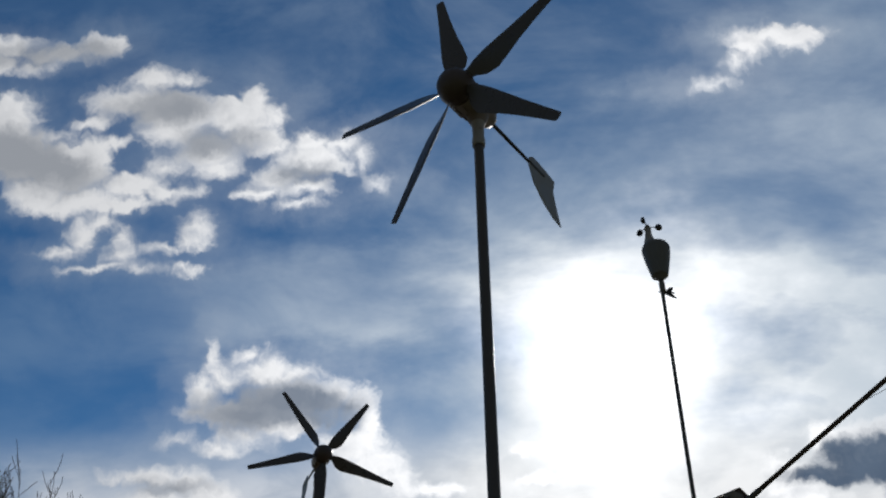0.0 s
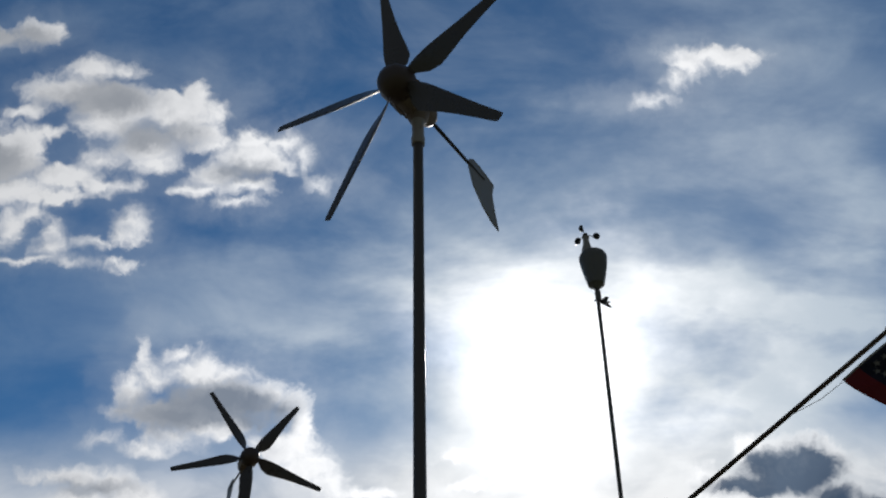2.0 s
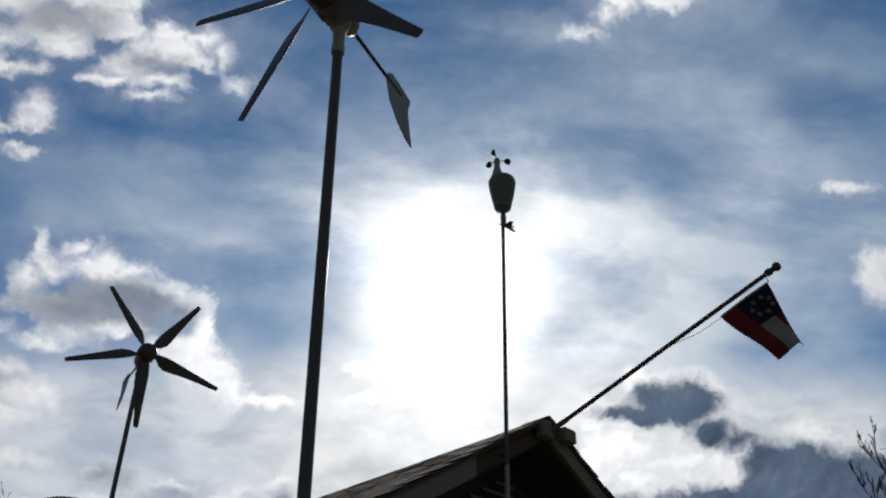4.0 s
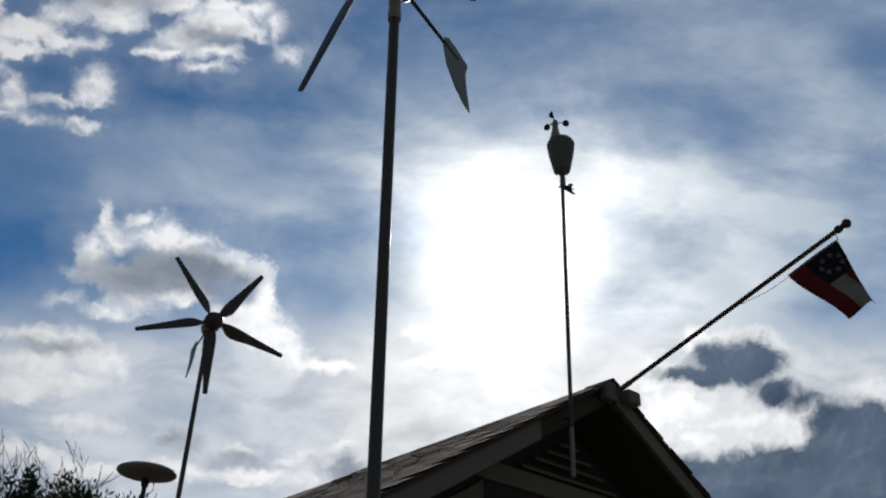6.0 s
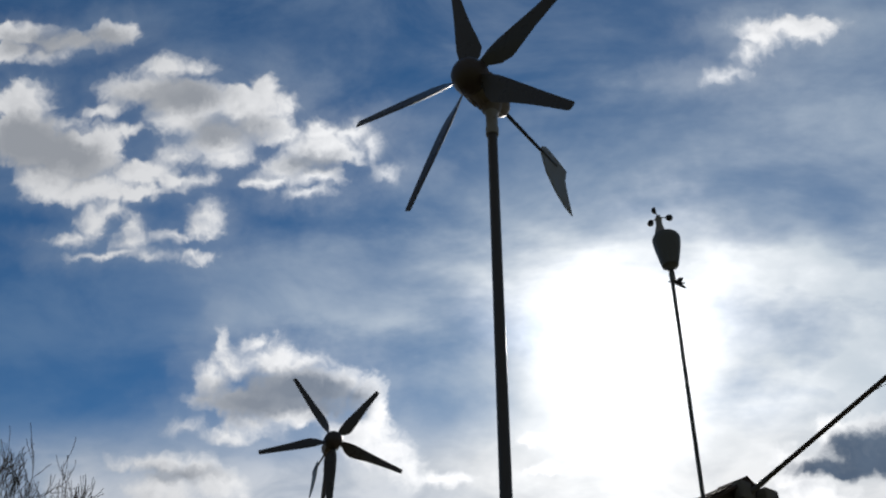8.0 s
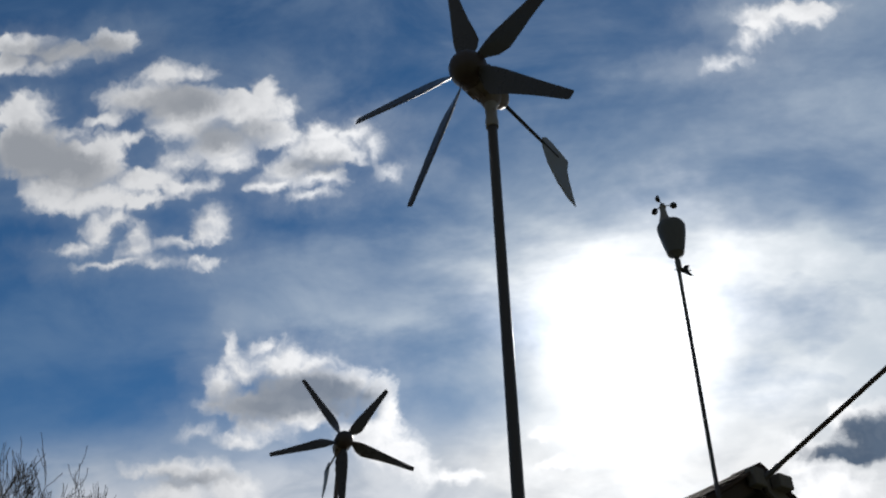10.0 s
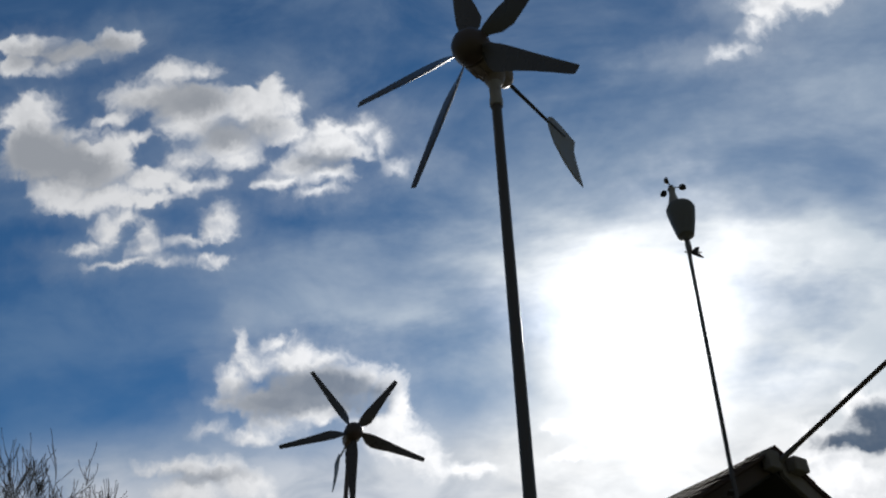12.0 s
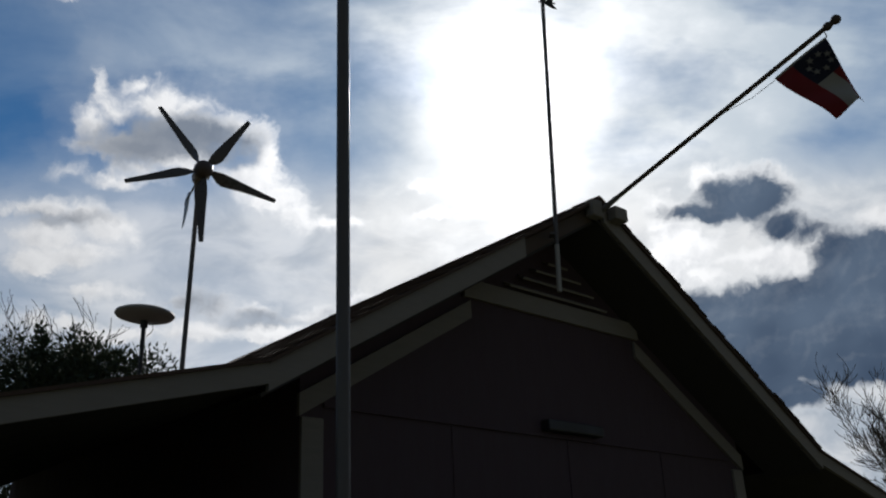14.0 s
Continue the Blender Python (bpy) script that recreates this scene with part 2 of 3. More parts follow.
# unseen grey cloud deck added over the rest of the sky, dimming the fill
dim_deck = g.range(g.noise(g.vec("MULTIPLY", ray, (1, 1, 2.2)), 3.2, 8.0, 0.6), 0.3, 0.62, 0.6, 1.0)
dim_deck = g.math("MULTIPLY", dim_deck, g.math("SUBTRACT", 1.0, ahead))
colour = g.mix(dim_deck, colour, (0.65, 0.74, 0.88))

# glare of the sun through the veil
core = g.math("POWER", g.range(ragged, 0.25, 0.0, 0.0, 1.0, False), 3.2)
colour = g.vec("ADD", colour, g.vec("SCALE", (26, 25.7, 25.4), scale=core))
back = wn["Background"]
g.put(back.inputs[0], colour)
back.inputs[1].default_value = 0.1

lamp = bpy.data.lights.new("sun", "SUN")
lamp.energy, lamp.angle, lamp.color = 3.0, radians(0.6), (1, 0.95, 0.88)
sun = new("sun", lamp)
sun.matrix_world = look(sun_dir * 60, (0, 0, 0))


# ---- materials ----
def mat(name, col, rough=0.7, metal=0.0, vary=0.25, scale=6.0, bump=0.0, fine=60.0, stretch=(1, 1, 1)):
    """A painted or raw surface with stains at one scale and grain at another."""
    m = bpy.data.materials.new(name)
    m.use_nodes = True
    k = Graph(m.node_tree)
    b = m.node_tree.nodes["Principled BSDF"]
    at = k.vec("MULTIPLY", m.node_tree.nodes.new("ShaderNodeTexCoord").outputs["Object"], stretch)
    big = k.noise(at, scale, 5.0, 0.6)
    small = k.noise(at, fine, 4.0, 0.6)
    info = m.node_tree.nodes.new("ShaderNodeObjectInfo").outputs["Random"]
    f = k.math("ADD", k.math("MULTIPLY_ADD", big, 1.2, -0.6), k.math("MULTIPLY_ADD", small, 0.6, -0.3))
    f = k.math("ADD", f, k.math("MULTIPLY_ADD", info, 0.5, -0.25))
    f = k.math("MULTIPLY_ADD", f, vary, 1.0)
    k.put(b.inputs["Base Color"], k.vec("SCALE", (col[0], col[1], col[2]), scale=f))
    k.put(b.inputs["Roughness"], k.range(big, 0.3, 0.7, max(rough - 0.08, 0.05), min(rough + 0.1, 1.0)))
    b.inputs["Metallic"].default_value = metal
    if bump:
        n = m.node_tree.nodes.new("ShaderNodeBump")
        n.inputs["Strength"].default_value, n.inputs["Distance"].default_value = bump, 0.01
        k.put(n.inputs["Height"], small)
        k.put(b.inputs["Normal"], n.outputs[0])
    return m


GALV = mat("galvanised_pipe", (0.115, 0.105, 0.098), 0.45, 0.25, 0.35, 9, 0.1, 120)
WHITE_PLASTIC = mat("aged_white_plastic", (0.36, 0.34, 0.31), 0.5, 0, 0.25, 7)
CAST = mat("grey_cast_body", (0.24, 0.195, 0.155), 0.6, 0.1, 0.3, 8, 0.1, 90)
SPINNER = mat("dark_spinner", (0.085, 0.062, 0.052), 0.4, 0, 0.3, 12)
BLADE = mat("black_fibre_blade", (0.085, 0.078, 0.074), 0.32, 0, 0.3, 10, 0.08, 140, (1, 1, 1))
VANE = mat("grey_vane_sheet", (0.30, 0.30, 0.28), 0.5, 0, 0.25, 8)
BLACK_PLASTIC = mat("black_plastic", (0.03, 0.03, 0.03), 0.45)
SENSOR = mat("grey_sensor_housing", (0.16, 0.16, 0.15), 0.5, 0, 0.2, 12)
TRIM = mat("weathered_white_trim", (0.25, 0.225, 0.197), 0.8, 0, 0.35, 5, 0.25, 70, (1, 1, 6))
SIDING = mat("maroon_siding", (0.075, 0.048, 0.058), 0.8, 0, 0.3, 3, 0.25, 45, (6, 6, 1))
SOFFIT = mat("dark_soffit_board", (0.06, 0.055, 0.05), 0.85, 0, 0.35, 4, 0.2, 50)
SHINGLE = mat("brown_shingle", (0.082, 0.052, 0.038), 0.92, 0, 0.5, 7, 0.6, 160)
WOOD = mat("dark_wood_pole", (0.09, 0.065, 0.05), 0.8, 0, 0.35, 6, 0.0, 60, (1, 1, 0.2))
BARK = mat("grey_bark", (0.045, 0.037, 0.031), 0.9, 0, 0.4, 8, 0.6, 40)
LEAF = mat("dark_green_leaf", (0.028, 0.045, 0.018), 0.6, 0, 0.5, 2)
NEEDLE = mat("pine_needle", (0.035, 0.055, 0.025), 0.6, 0, 0.5, 2)
GRASS = mat("winter_grass", (0.085, 0.085, 0.04), 0.95, 0, 0.4, 0.4, 0.5, 30)
RED = mat("red_flag_cloth", (0.2, 0.012, 0.016), 0.8, 0, 0.15, 8, 0.2, 300)
NAVY = mat("navy_flag_cloth", (0.010, 0.011, 0.028), 0.8, 0, 0.15, 8, 0.2, 300)
PALE = mat("white_flag_cloth", (0.34, 0.32, 0.29), 0.8, 0, 0.12, 8, 0.2, 300)
CORD = mat("pale_cord", (0.4, 0.38, 0.34), 0.8)


# ---- builders ----
def part(name, bm, material, parent=None, label="", smooth=False):
    me = bpy.data.meshes.new(name)
    bmesh.ops.recalc_face_normals(bm, faces=bm.faces)
    bm.to_mesh(me)
    bm.free()
    me.materials.append(material)
    if smooth:
        me.shade_smooth()
        me.set_sharp_from_angle(angle=radians(40))
    ob = new(name, me)
    ob.parent = parent
    return tagged(ob, label)


def thing(name, m, label, category, group="", kind=""):
    ob = new(name)
    ob.matrix_world = m
    return tagged(ob, label, category, group, kind)


def box(bm, lo, hi, bevel=0.0):
    m = Matrix.LocRotScale([(a + b) / 2 for a, b in zip(lo, hi)], None, [b - a for a, b in zip(lo, hi)])
    made = bmesh.ops.create_cube(bm, size=1, matrix=m)["verts"]
    if bevel:
        bmesh.ops.bevel(bm, geom=list({e for v in made for e in v.link_edges}), offset=bevel, segments=2, affect="EDGES", profile=0.5)
    return bm


def tube(bm, a, b, r1, r2=None, n=14):
    a, b = Vector(a), Vector(b)
    q = (b - a).to_track_quat("Z", "Y").to_matrix().to_4x4()
    bmesh.ops.create_cone(bm, cap_ends=True, segments=n, radius1=r1, radius2=r1 if r2 is None else r2, depth=(b - a).length, matrix=Matrix.Translation((a + b) / 2) @ q)
    return bm


def lathe(bm, profile, m=Matrix(), n=28):
    """Turns (radius, height) rows round the z axis."""
    rings = []
    for r, z in profile:
        rings.append([bm.verts.new(m @ Vector((r * math.cos(i * math.tau / n), r * math.sin(i * math.tau / n), z))) for i in range(n)])
    for a, b in zip(rings, rings[1:]):
        for i in range(n):
            bm.faces.new((a[i], a[(i + 1) % n], b[(i + 1) % n], b[i]))
    bm.faces.new(rings[0][::-1])
    bm.faces.new(rings[-1])
    return bm


def slab(bm, outline, thick, m=Matrix()):
    """A plate with that outline in x and z, its thickness along y."""
    front = [bm.verts.new(m @ Vector((x, -thick / 2, z))) for x, z in outline]
    rear = [bm.verts.new(m @ Vector((x, thick / 2, z))) for x, z in outline]
    bm.faces.new(front)
    bm.faces.new(rear[::-1])
    for i in range(len(front)):
        j = (i + 1) % len(front)
        bm.faces.new((front[i], rear[i], rear[j], front[j]))
    return bm


def sweep(bm, points, radii, n=6):
    """A bent, tapering rod through the points."""
    rings = []
    for i, p in enumerate(points):
        d = (points[min(i + 1, len(points) - 1)] - points[max(i - 1, 0)]).normalized()
        q = d.to_track_quat("Z", "Y").to_matrix()
        rings.append([bm.verts.new(p + q @ Vector((radii[i] * math.cos(k * math.tau / n), radii[i] * math.sin(k * math.tau / n), 0))) for k in range(n)])
    for a, b in zip(rings, rings[1:]):
        for k in range(n):
            bm.faces.new((a[k], a[(k + 1) % n], b[(k + 1) % n], b[k]))
    return bm


# ---- ground ----
bm = bmesh.new()
bmesh.ops.create_grid(bm, x_segments=60, y_segments=60, size=2400)
tagged(part("ground", bm, GRASS), "dry winter lawn reaching the horizon", "lawn", kind="structure")

# ---- house ----
H, T1, T2, KX, EX = 4.485, 0.595, 0.264, 3.03, 4.95
DEEP, OVER, CORNER = 5.9, 0.558, 2.477
house = thing("house", pose(1.538, 6.726, 0, 0, 0, 42.0), "maroon house gable with weathered white trim and shingles", "house")


def roof_z(x):
    x = abs(x)
    return H - T1 * min(x, KX) - T2 * max(x - KX, 0)


def band(bm, x0, x1, y0, y1, top, bottom):
    """A board that follows the roof line between x0 and x1, from top to bottom below the roof's upper face."""
    xs = sorted({x0, x1, *[x for x in (-KX, 0, KX) if x0 < x < x1]})
    rows = [[bm.verts.new((x, y, roof_z(x) - d)) for x in xs] for y, d in ((y0, top), (y1, top), (y1, bottom), (y0, bottom))]
    for a, b in zip(rows, rows[1:] + rows[:1]):
        for i in range(len(xs) - 1):
            bm.faces.new((a[i], a[i + 1], b[i + 1], b[i]))
    bm.faces.new([r[0] for r in rows])
    bm.faces.new([r[-1] for r in rows][::-1])
    return bm


for s in (-1, 1):
    lo, hi = sorted((0, s * KX))
    roof = part("roof", band(bmesh.new(), lo, hi, 0.03, DEEP, 0.03, 0.07), SHINGLE, house, "brown asphalt shingle roof slope")
    lo2, hi2 = sorted((s * KX, s * EX))
    wing = part("porch_roof", band(bmesh.new(), lo2, hi2, 0.03, DEEP, 0.03, 0.07), SHINGLE, house, "low-pitched shingled porch roof")
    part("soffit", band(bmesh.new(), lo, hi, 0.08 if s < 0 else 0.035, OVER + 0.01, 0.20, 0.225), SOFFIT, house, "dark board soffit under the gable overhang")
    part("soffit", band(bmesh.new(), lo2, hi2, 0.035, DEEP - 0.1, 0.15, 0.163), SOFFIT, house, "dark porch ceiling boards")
    b0, b1 = (lo, hi - 0.05) if s < 0 else (lo + 0.05, hi)
    if s < 0:  # the board's upper end is gone, and the dark rafter behind it shows
        part("rafter", band(bmesh.new(), -0.93, -0.05, 0.05, 0.078, 0.075, 0.198), WOOD, house, "dark bare rafter beside the ridge")
        b1 = -0.93
    part("barge_board", band(bmesh.new(), b0, b1, 0.0, 0.032, 0.055, 0.205), TRIM, house, "weathered white barge board")
    part("fascia", band(bmesh.new(), lo2, hi2, 0.0, 0.032, 0.05, 0.165), TRIM, house, "weathered white porch fascia board")
    part("drip_edge", band(bmesh.new(), lo, hi, -0.022, 0.03, 0.03, 0.055), SHINGLE, house, "dark shingle edge")
    part("drip_edge", band(bmesh.new(), lo2, hi2, -0.022, 0.03, 0.03, 0.05), SHINGLE, house, "dark shingle edge")
    # frieze that follows the slope on the wall
    f0, f1 = sorted((s * 1.0, s * (CORNER + 0.02)))
    part("frieze_board", band(bmesh.new(), f0, f1, OVER - 0.03, OVER, 0.36, 0.50), TRIM, house, "sloping white frieze board")
    part("corner_board", box(bmesh.new(), (min(s * CORNER, s * (CORNER - 0.16)), OVER - 0.028, 0.1), (max(s * CORNER, s * (CORNER - 0.16)), OVER, roof_z(CORNER) - 0.51), 0.004), TRIM, house, "white corner board")
    part("side_wall", box(bmesh.new(), (min(s * CORNER, s * (CORNER - 0.12)), OVER + 0.12, 0), (max(s * CORNER, s * (CORNER - 0.12)), DEEP - 0.15, roof_z(CORNER) - 0.2)), SIDING, house)
    # end and back walls added to shut light out of the porch
    part("porch_end_wall", box(bmesh.new(), (min(s * (EX - 0.25), s * (EX - 0.12)), 0.4, 0), (max(s * (EX - 0.25), s * (EX - 0.12)), DEEP - 0.15, roof_z(EX) - 0.17)), SIDING, house)
    part("porch_back_wall", box(bmesh.new(), (min(s * CORNER, s * (EX - 0.26)), DEEP - 0.3, 0), (max(s * CORNER, s * (EX - 0.26)), DEEP - 0.16, roof_z(EX) - 0.15)), SIDING, house)

# gable wall, with its thickness
bm = bmesh.new()
slab(bm, [(-CORNER, 0), (CORNER, 0), (CORNER, roof_z(CORNER) - 0.23), (0, H - 0.23), (-CORNER, roof_z(CORNER) - 0.23)], 0.12, Matrix.Translation((0, OVER + 0.06, 0)))
part("wall", bm, SIDING, house, "dark maroon painted gable wall")
part("rear_wall", slab(bmesh.new(), [(-CORNER, 0), (CORNER, 0), (CORNER, roof_z(CORNER) - 0.1), (0, H - 0.1), (-CORNER, roof_z(CORNER) - 0.1)], 0.12, Matrix.Translation((0, DEEP - 0.08, 0))), SIDING, house)
part("band_board", box(bmesh.new(), (-1.06, OVER - 0.034, 3.55), (1.06, OVER, 3.70), 0.004), TRIM, house, "level white band board below the gable louvres")
part("band_board", box(bmesh.new(), (-CORNER + 0.17, OVER - 0.02, 2.575), (CORNER - 0.17, OVER, 2.60)), SIDING, house, "thin level siding joint strip")
# vertical siding battens
for i in range(3):
    x = -1.22 + i * 1.22
    top = 3.545 if abs(x) < 1.03 else roof_z(x) - 0.505
    part("batten", box(bmesh.new(), (x - 0.012, OVER - 0.007, 0.1), (x + 0.012, OVER, 2.57)), SIDING, house)
# gable louvres
for i in range(6):
    z = 3.745 + i * 0.095
    w = (H - 0.36 - z) / T1 - 0.04
    if w > 0.1:
        bm = box(bmesh.new(), (-w, -0.05, -0.009), (w, 0.03, 0.009))
        bmesh.ops.transform(bm, matrix=Matrix.Translation((0, OVER - 0.03, z)) @ Matrix.Rotation(radians(32), 4, "X"), verts=bm.verts)
        part("louvre_slat", bm, TRIM, house, "weathered louvre slat")
# ridge end blocks that carry the flagpole
part("ridge_block", box(bmesh.new(), (-0.15, -0.06, H - 0.235), (-0.02, 0.03, H - 0.085), 0.014), TRIM, house, "weathered block at the ridge")
bm = box(bmesh.new(), (0.09, -0.10, H - 0.215), (0.25, -0.005, H - 0.10), 0.012)
part("ridge_block", bm, TRIM, house, "weathered block at the ridge")
# light under the gable
bm = box(bmesh.new(), (-0.30, OVER - 0.09, 2.615), (0.36, OVER, 2.70), 0.012)
part("wall_lamp", bm, BLACK_PLASTIC, house, "dark unlit wall lamp")
# posts at the porch corners
for s in (-1, 1):
    part("porch_post", box(bmesh.new(), (s * 4.68 - 0.06, 0.12, 0), (s * 4.68 + 0.06, 0.24, roof_z(4.68) - 0.21), 0.006), TRIM, house)
tagged(part("porch_slab", box(bmesh.new(), (-EX, -0.2, 0.0), (EX, DEEP, 0.06), 0.01), GRASS, house), "worn porch floor")


# ---- wind turbines ----
def blade(bm, theta, radius):
    er, et, yy = Vector((math.cos(theta), 0, math.sin(theta))), Vector((-math.sin(theta), 0, math.cos(theta))), Vector((0, 1, 0))
    rows = []
    for r, chord, beta, lead in ((0.05, 0.04, 40, 0.02), (0.10, 0.055, 36, 0.028), (0.15, 0.105, 30, 0.038), (0.21, 0.128, 25, 0.042), (0.28, 0.118, 20, 0.040), (0.38, 0.096, 15, 0.034), (0.50, 0.076, 11, 0.027), (0.62, 0.060, 8, 0.021), (0.735, 0.047, 6, 0.016), (0.752, 0.040, 6, 0.014)):
        b = radians(beta)
        c = -et * math.cos(b) + yy * math.sin(b)
        nrm = er.cross(c).normalized()
        o = er * (r * radius / 0.752) - c * lead
        ring = []
        for u, h in ((0, 0), (0.12, 0.055), (0.35, 0.085), (0.65, 0.06), (1, 0.008), (0.65, -0.012), (0.3, -0.03), (0.08, -0.03)):
            ring.append(bm.verts.new(o + c * (u * chord) + nrm * (h * chord)))
        rows.append(ring)
    for a, b in zip(rows, rows[1:]):
        for i in range(8):
            bm.faces.new((a[i], a[(i + 1) % 8], b[(i + 1) % 8], b[i]))
    bm.faces.new(rows[0])
    bm.faces.new(rows[-1][::-1])
    return bm


def turbine(x, y, foot, axis_z, yaw, phase, pipe, label, lean, k=1.289):
    t = thing("wind_turbine", pose(x, y, foot, 0, lean, 0), label, "wind turbine", "wind turbines")
    za = axis_z - foot
    part("mast", tube(bmesh.new(), (0, 0, 0), (0, 0, za - 0.15 * k), pipe, None, 24), GALV, t, "grey galvanised steel pipe mast", True)
    turn = Matrix.Rotation(radians(yaw), 4, "Z")
    top = Matrix.Translation((0, 0, za)) @ turn @ Matrix.Scale(k, 4)
    collar = part("collar", lathe(bmesh.new(), [(pipe / k * 1.25, -0.26), (pipe / k * 1.34, -0.25), (pipe / k * 1.34, -0.215), (pipe / k * 1.2, -0.205), (pipe / k * 1.2, -0.12), (pipe / k * 1.5, -0.11), (pipe / k * 1.5, -0.05)], top), WHITE_PLASTIC, t, "pale plastic yaw collar", True)
    for i in range(4):
        a = i * math.pi / 2 + 0.5
        part("bolt", tube(bmesh.new(), (pipe * 1.1 * math.cos(a), pipe * 1.1 * math.sin(a), za - 0.165 * k), (pipe * 1.3 * math.cos(a), pipe * 1.3 * math.sin(a), za - 0.165 * k), 0.006, None, 6), CAST, collar)
    along = top @ Matrix.Rotation(radians(90), 4, "X")  # z of the profile runs to the nose
    body = lathe(bmesh.new(), [(0.012, -0.125), (0.034, -0.115), (0.055, -0.085), (0.066, -0.04), (0.072, 0.02), (0.078, 0.07), (0.083, 0.10), (0.083, 0.125), (0.06, 0.135)], along)
    nac = part("nacelle", body, CAST, t, "weathered grey cast generator body", True)
    neck = lathe(bmesh.new(), [(pipe / k * 1.45, -0.11), (0.05, -0.075), (0.058, -0.03), (0.05, 0.0)], top)
    part("yaw_neck", neck, CAST, nac, "", True)
    for i in range(10):
        a = i * math.tau / 10
        fin = box(bmesh.new(), (-0.002, 0.078, 0.02), (0.002, 0.088, 0.115))
        bmesh.ops.transform(fin, matrix=along @ Matrix.Rotation(a, 4, "Z"), verts=fin.verts)
        part("cooling_fin", fin, CAST, nac)
    hub = part("spinner", lathe(bmesh.new(), [(0.080, 0.137), (0.090, 0.145), (0.092, 0.175), (0.086, 0.205), (0.070, 0.235), (0.045, 0.255), (0.015, 0.263)], along), SPINNER, t, "dark domed spinner", True)
    for i in range(5):
        bm = blade(bmesh.new(), phase + i * math.tau / 5, 0.752)
        bmesh.ops.transform(bm, matrix=top @ Matrix.Translation((0, -0.172, 0)), verts=bm.verts)
        part("blade", bm, BLADE, t, "twisted black blade with squared tip", True)
    bm = tube(bmesh.new(), (0, 0.10, 0), (0, 0.60, -0.005), 0.0105, 0.008, 10)
    bmesh.ops.transform(bm, matrix=top, verts=bm.verts)
    part("tail_boom", bm, BLACK_PLASTIC, t, "thin dark tail rod", True)
    outline = [(0.45, -0.03), (0.462, 0.035), (0.50, 0.062), (0.55, 0.062), (0.62, 0.052), (0.705, 0.034), (0.68, -0.05), (0.684, -0.10), (0.70, -0.18), (0.722, -0.272), (0.655, -0.262), (0.565, -0.212), (0.485, -0.13)]
    bm = slab(bmesh.new(), outline, 0.005, top @ Matrix.Rotation(radians(90), 4, "Z"))
    part("tail_vane", bm, VANE, t, "grey arrow-shaped sheet tail vane")
    return t


turbine(-0.213, 3.68, 0.0, 5.735, -31.1, -0.806, 0.030, "five-bladed wind turbine on a tall pipe before the house", 0)
turbine(-3.09, 10.875, 0.0, 6.95, 27.0, 1.0, 0.031, "five-bladed wind turbine on a pipe mast behind the roof", 1.25, 1.37)

# ---- weather station on a mast at the gable ----
st = thing("weather_station", pose(1.085, 6.265, 3.50), "grey weather station with spinning cups on a mast", "weather station")
top = Vector((0.095, -0.03, 2.74))
part("mast", tube(bmesh.new(), top * 0.12, top, 0.0165, None, 14), GALV, st, "thin grey steel mast", True)
part("sleeve", tube(bmesh.new(), (0, 0, 0), top * 0.135, 0.0185, None, 14), WHITE_PLASTIC, st, "pale plastic sleeve on the mast's foot", True)
for q in (0.168,):
    b = part("bracket", box(bmesh.new(), (-0.03, -0.02, top.z * q - 0.008), (0.036, 0.07, top.z * q + 0.008), 0.004), GALV, st, "steel strap bracket")
lean = Matrix.Translation(top) @ Matrix.Rotation(radians(1.6), 4, "Y") @ Matrix.Scale(1.2, 4)
bm = lathe(bmesh.new(), [(0.020, -0.05), (0.030, -0.035), (0.048, -0.02), (0.060, -0.012), (0.076, 0.06), (0.092, 0.14), (0.102, 0.205), (0.104, 0.235), (0.092, 0.262), (0.05, 0.276), (0.03, 0.279)], lean, 24)
part("housing", bm, SENSOR, st, "grey tapered sensor housing", True)
part("shoulder", lathe(bmesh.new(), [(0.046, 0.28), (0.040, 0.31), (0.026, 0.37), (0.022, 0.42), (0.026, 0.425), (0.026, 0.44)], lean @ Matrix.Translation((-0.035, 0, 0)), 16), WHITE_PLASTIC, st, "pale tapered neck", True)
rotor = part("cup_hub", lathe(bmesh.new(), [(0.014, 0.44), (0.018, 0.446), (0.018, 0.462), (0.010, 0.470)], lean @ Matrix.Translation((-0.035, 0, 0)), 14), BLACK_PLASTIC, st, "small black hub", True)
for k in range(3):
    a = radians(10 + 120 * k)
    c = lean @ Vector((-0.035 + 0.085 * math.cos(a), 0.085 * math.sin(a), 0.455))
    part("cup_arm", tube(bmesh.new(), lean @ Vector((-0.035, 0, 0.455)), c, 0.004, None, 8), BLACK_PLASTIC, rotor)
    bm = bmesh.new()
    bmesh.ops.create_icosphere(bm, subdivisions=3, radius=0.033)
    bmesh.ops.bisect_plane(bm, geom=bm.verts[:] + bm.edges[:] + bm.faces[:], plane_co=(0, 0, 0.004), plane_no=(0, 0, 1), clear_outer=True)
    bmesh.ops.solidify(bm, geom=bm.faces[:], thickness=0.003)
    side = Vector((-math.sin(a), math.cos(a), 0)).to_track_quat("Z", "Y").to_matrix().to_4x4()
    bmesh.ops.transform(bm, matrix=Matrix.Translation(c) @ side, verts=bm.verts)
    part("cup", bm, BLACK_PLASTIC, rotor, "black hemispherical wind cup", True)
vane = part("wind_vane", tube(bmesh.new(), (0.06, 0.0, 2.58), (0.20, 0.02, 2.57), 0.006, None, 8), BLACK_PLASTIC, st, "small black arrow wind vane")
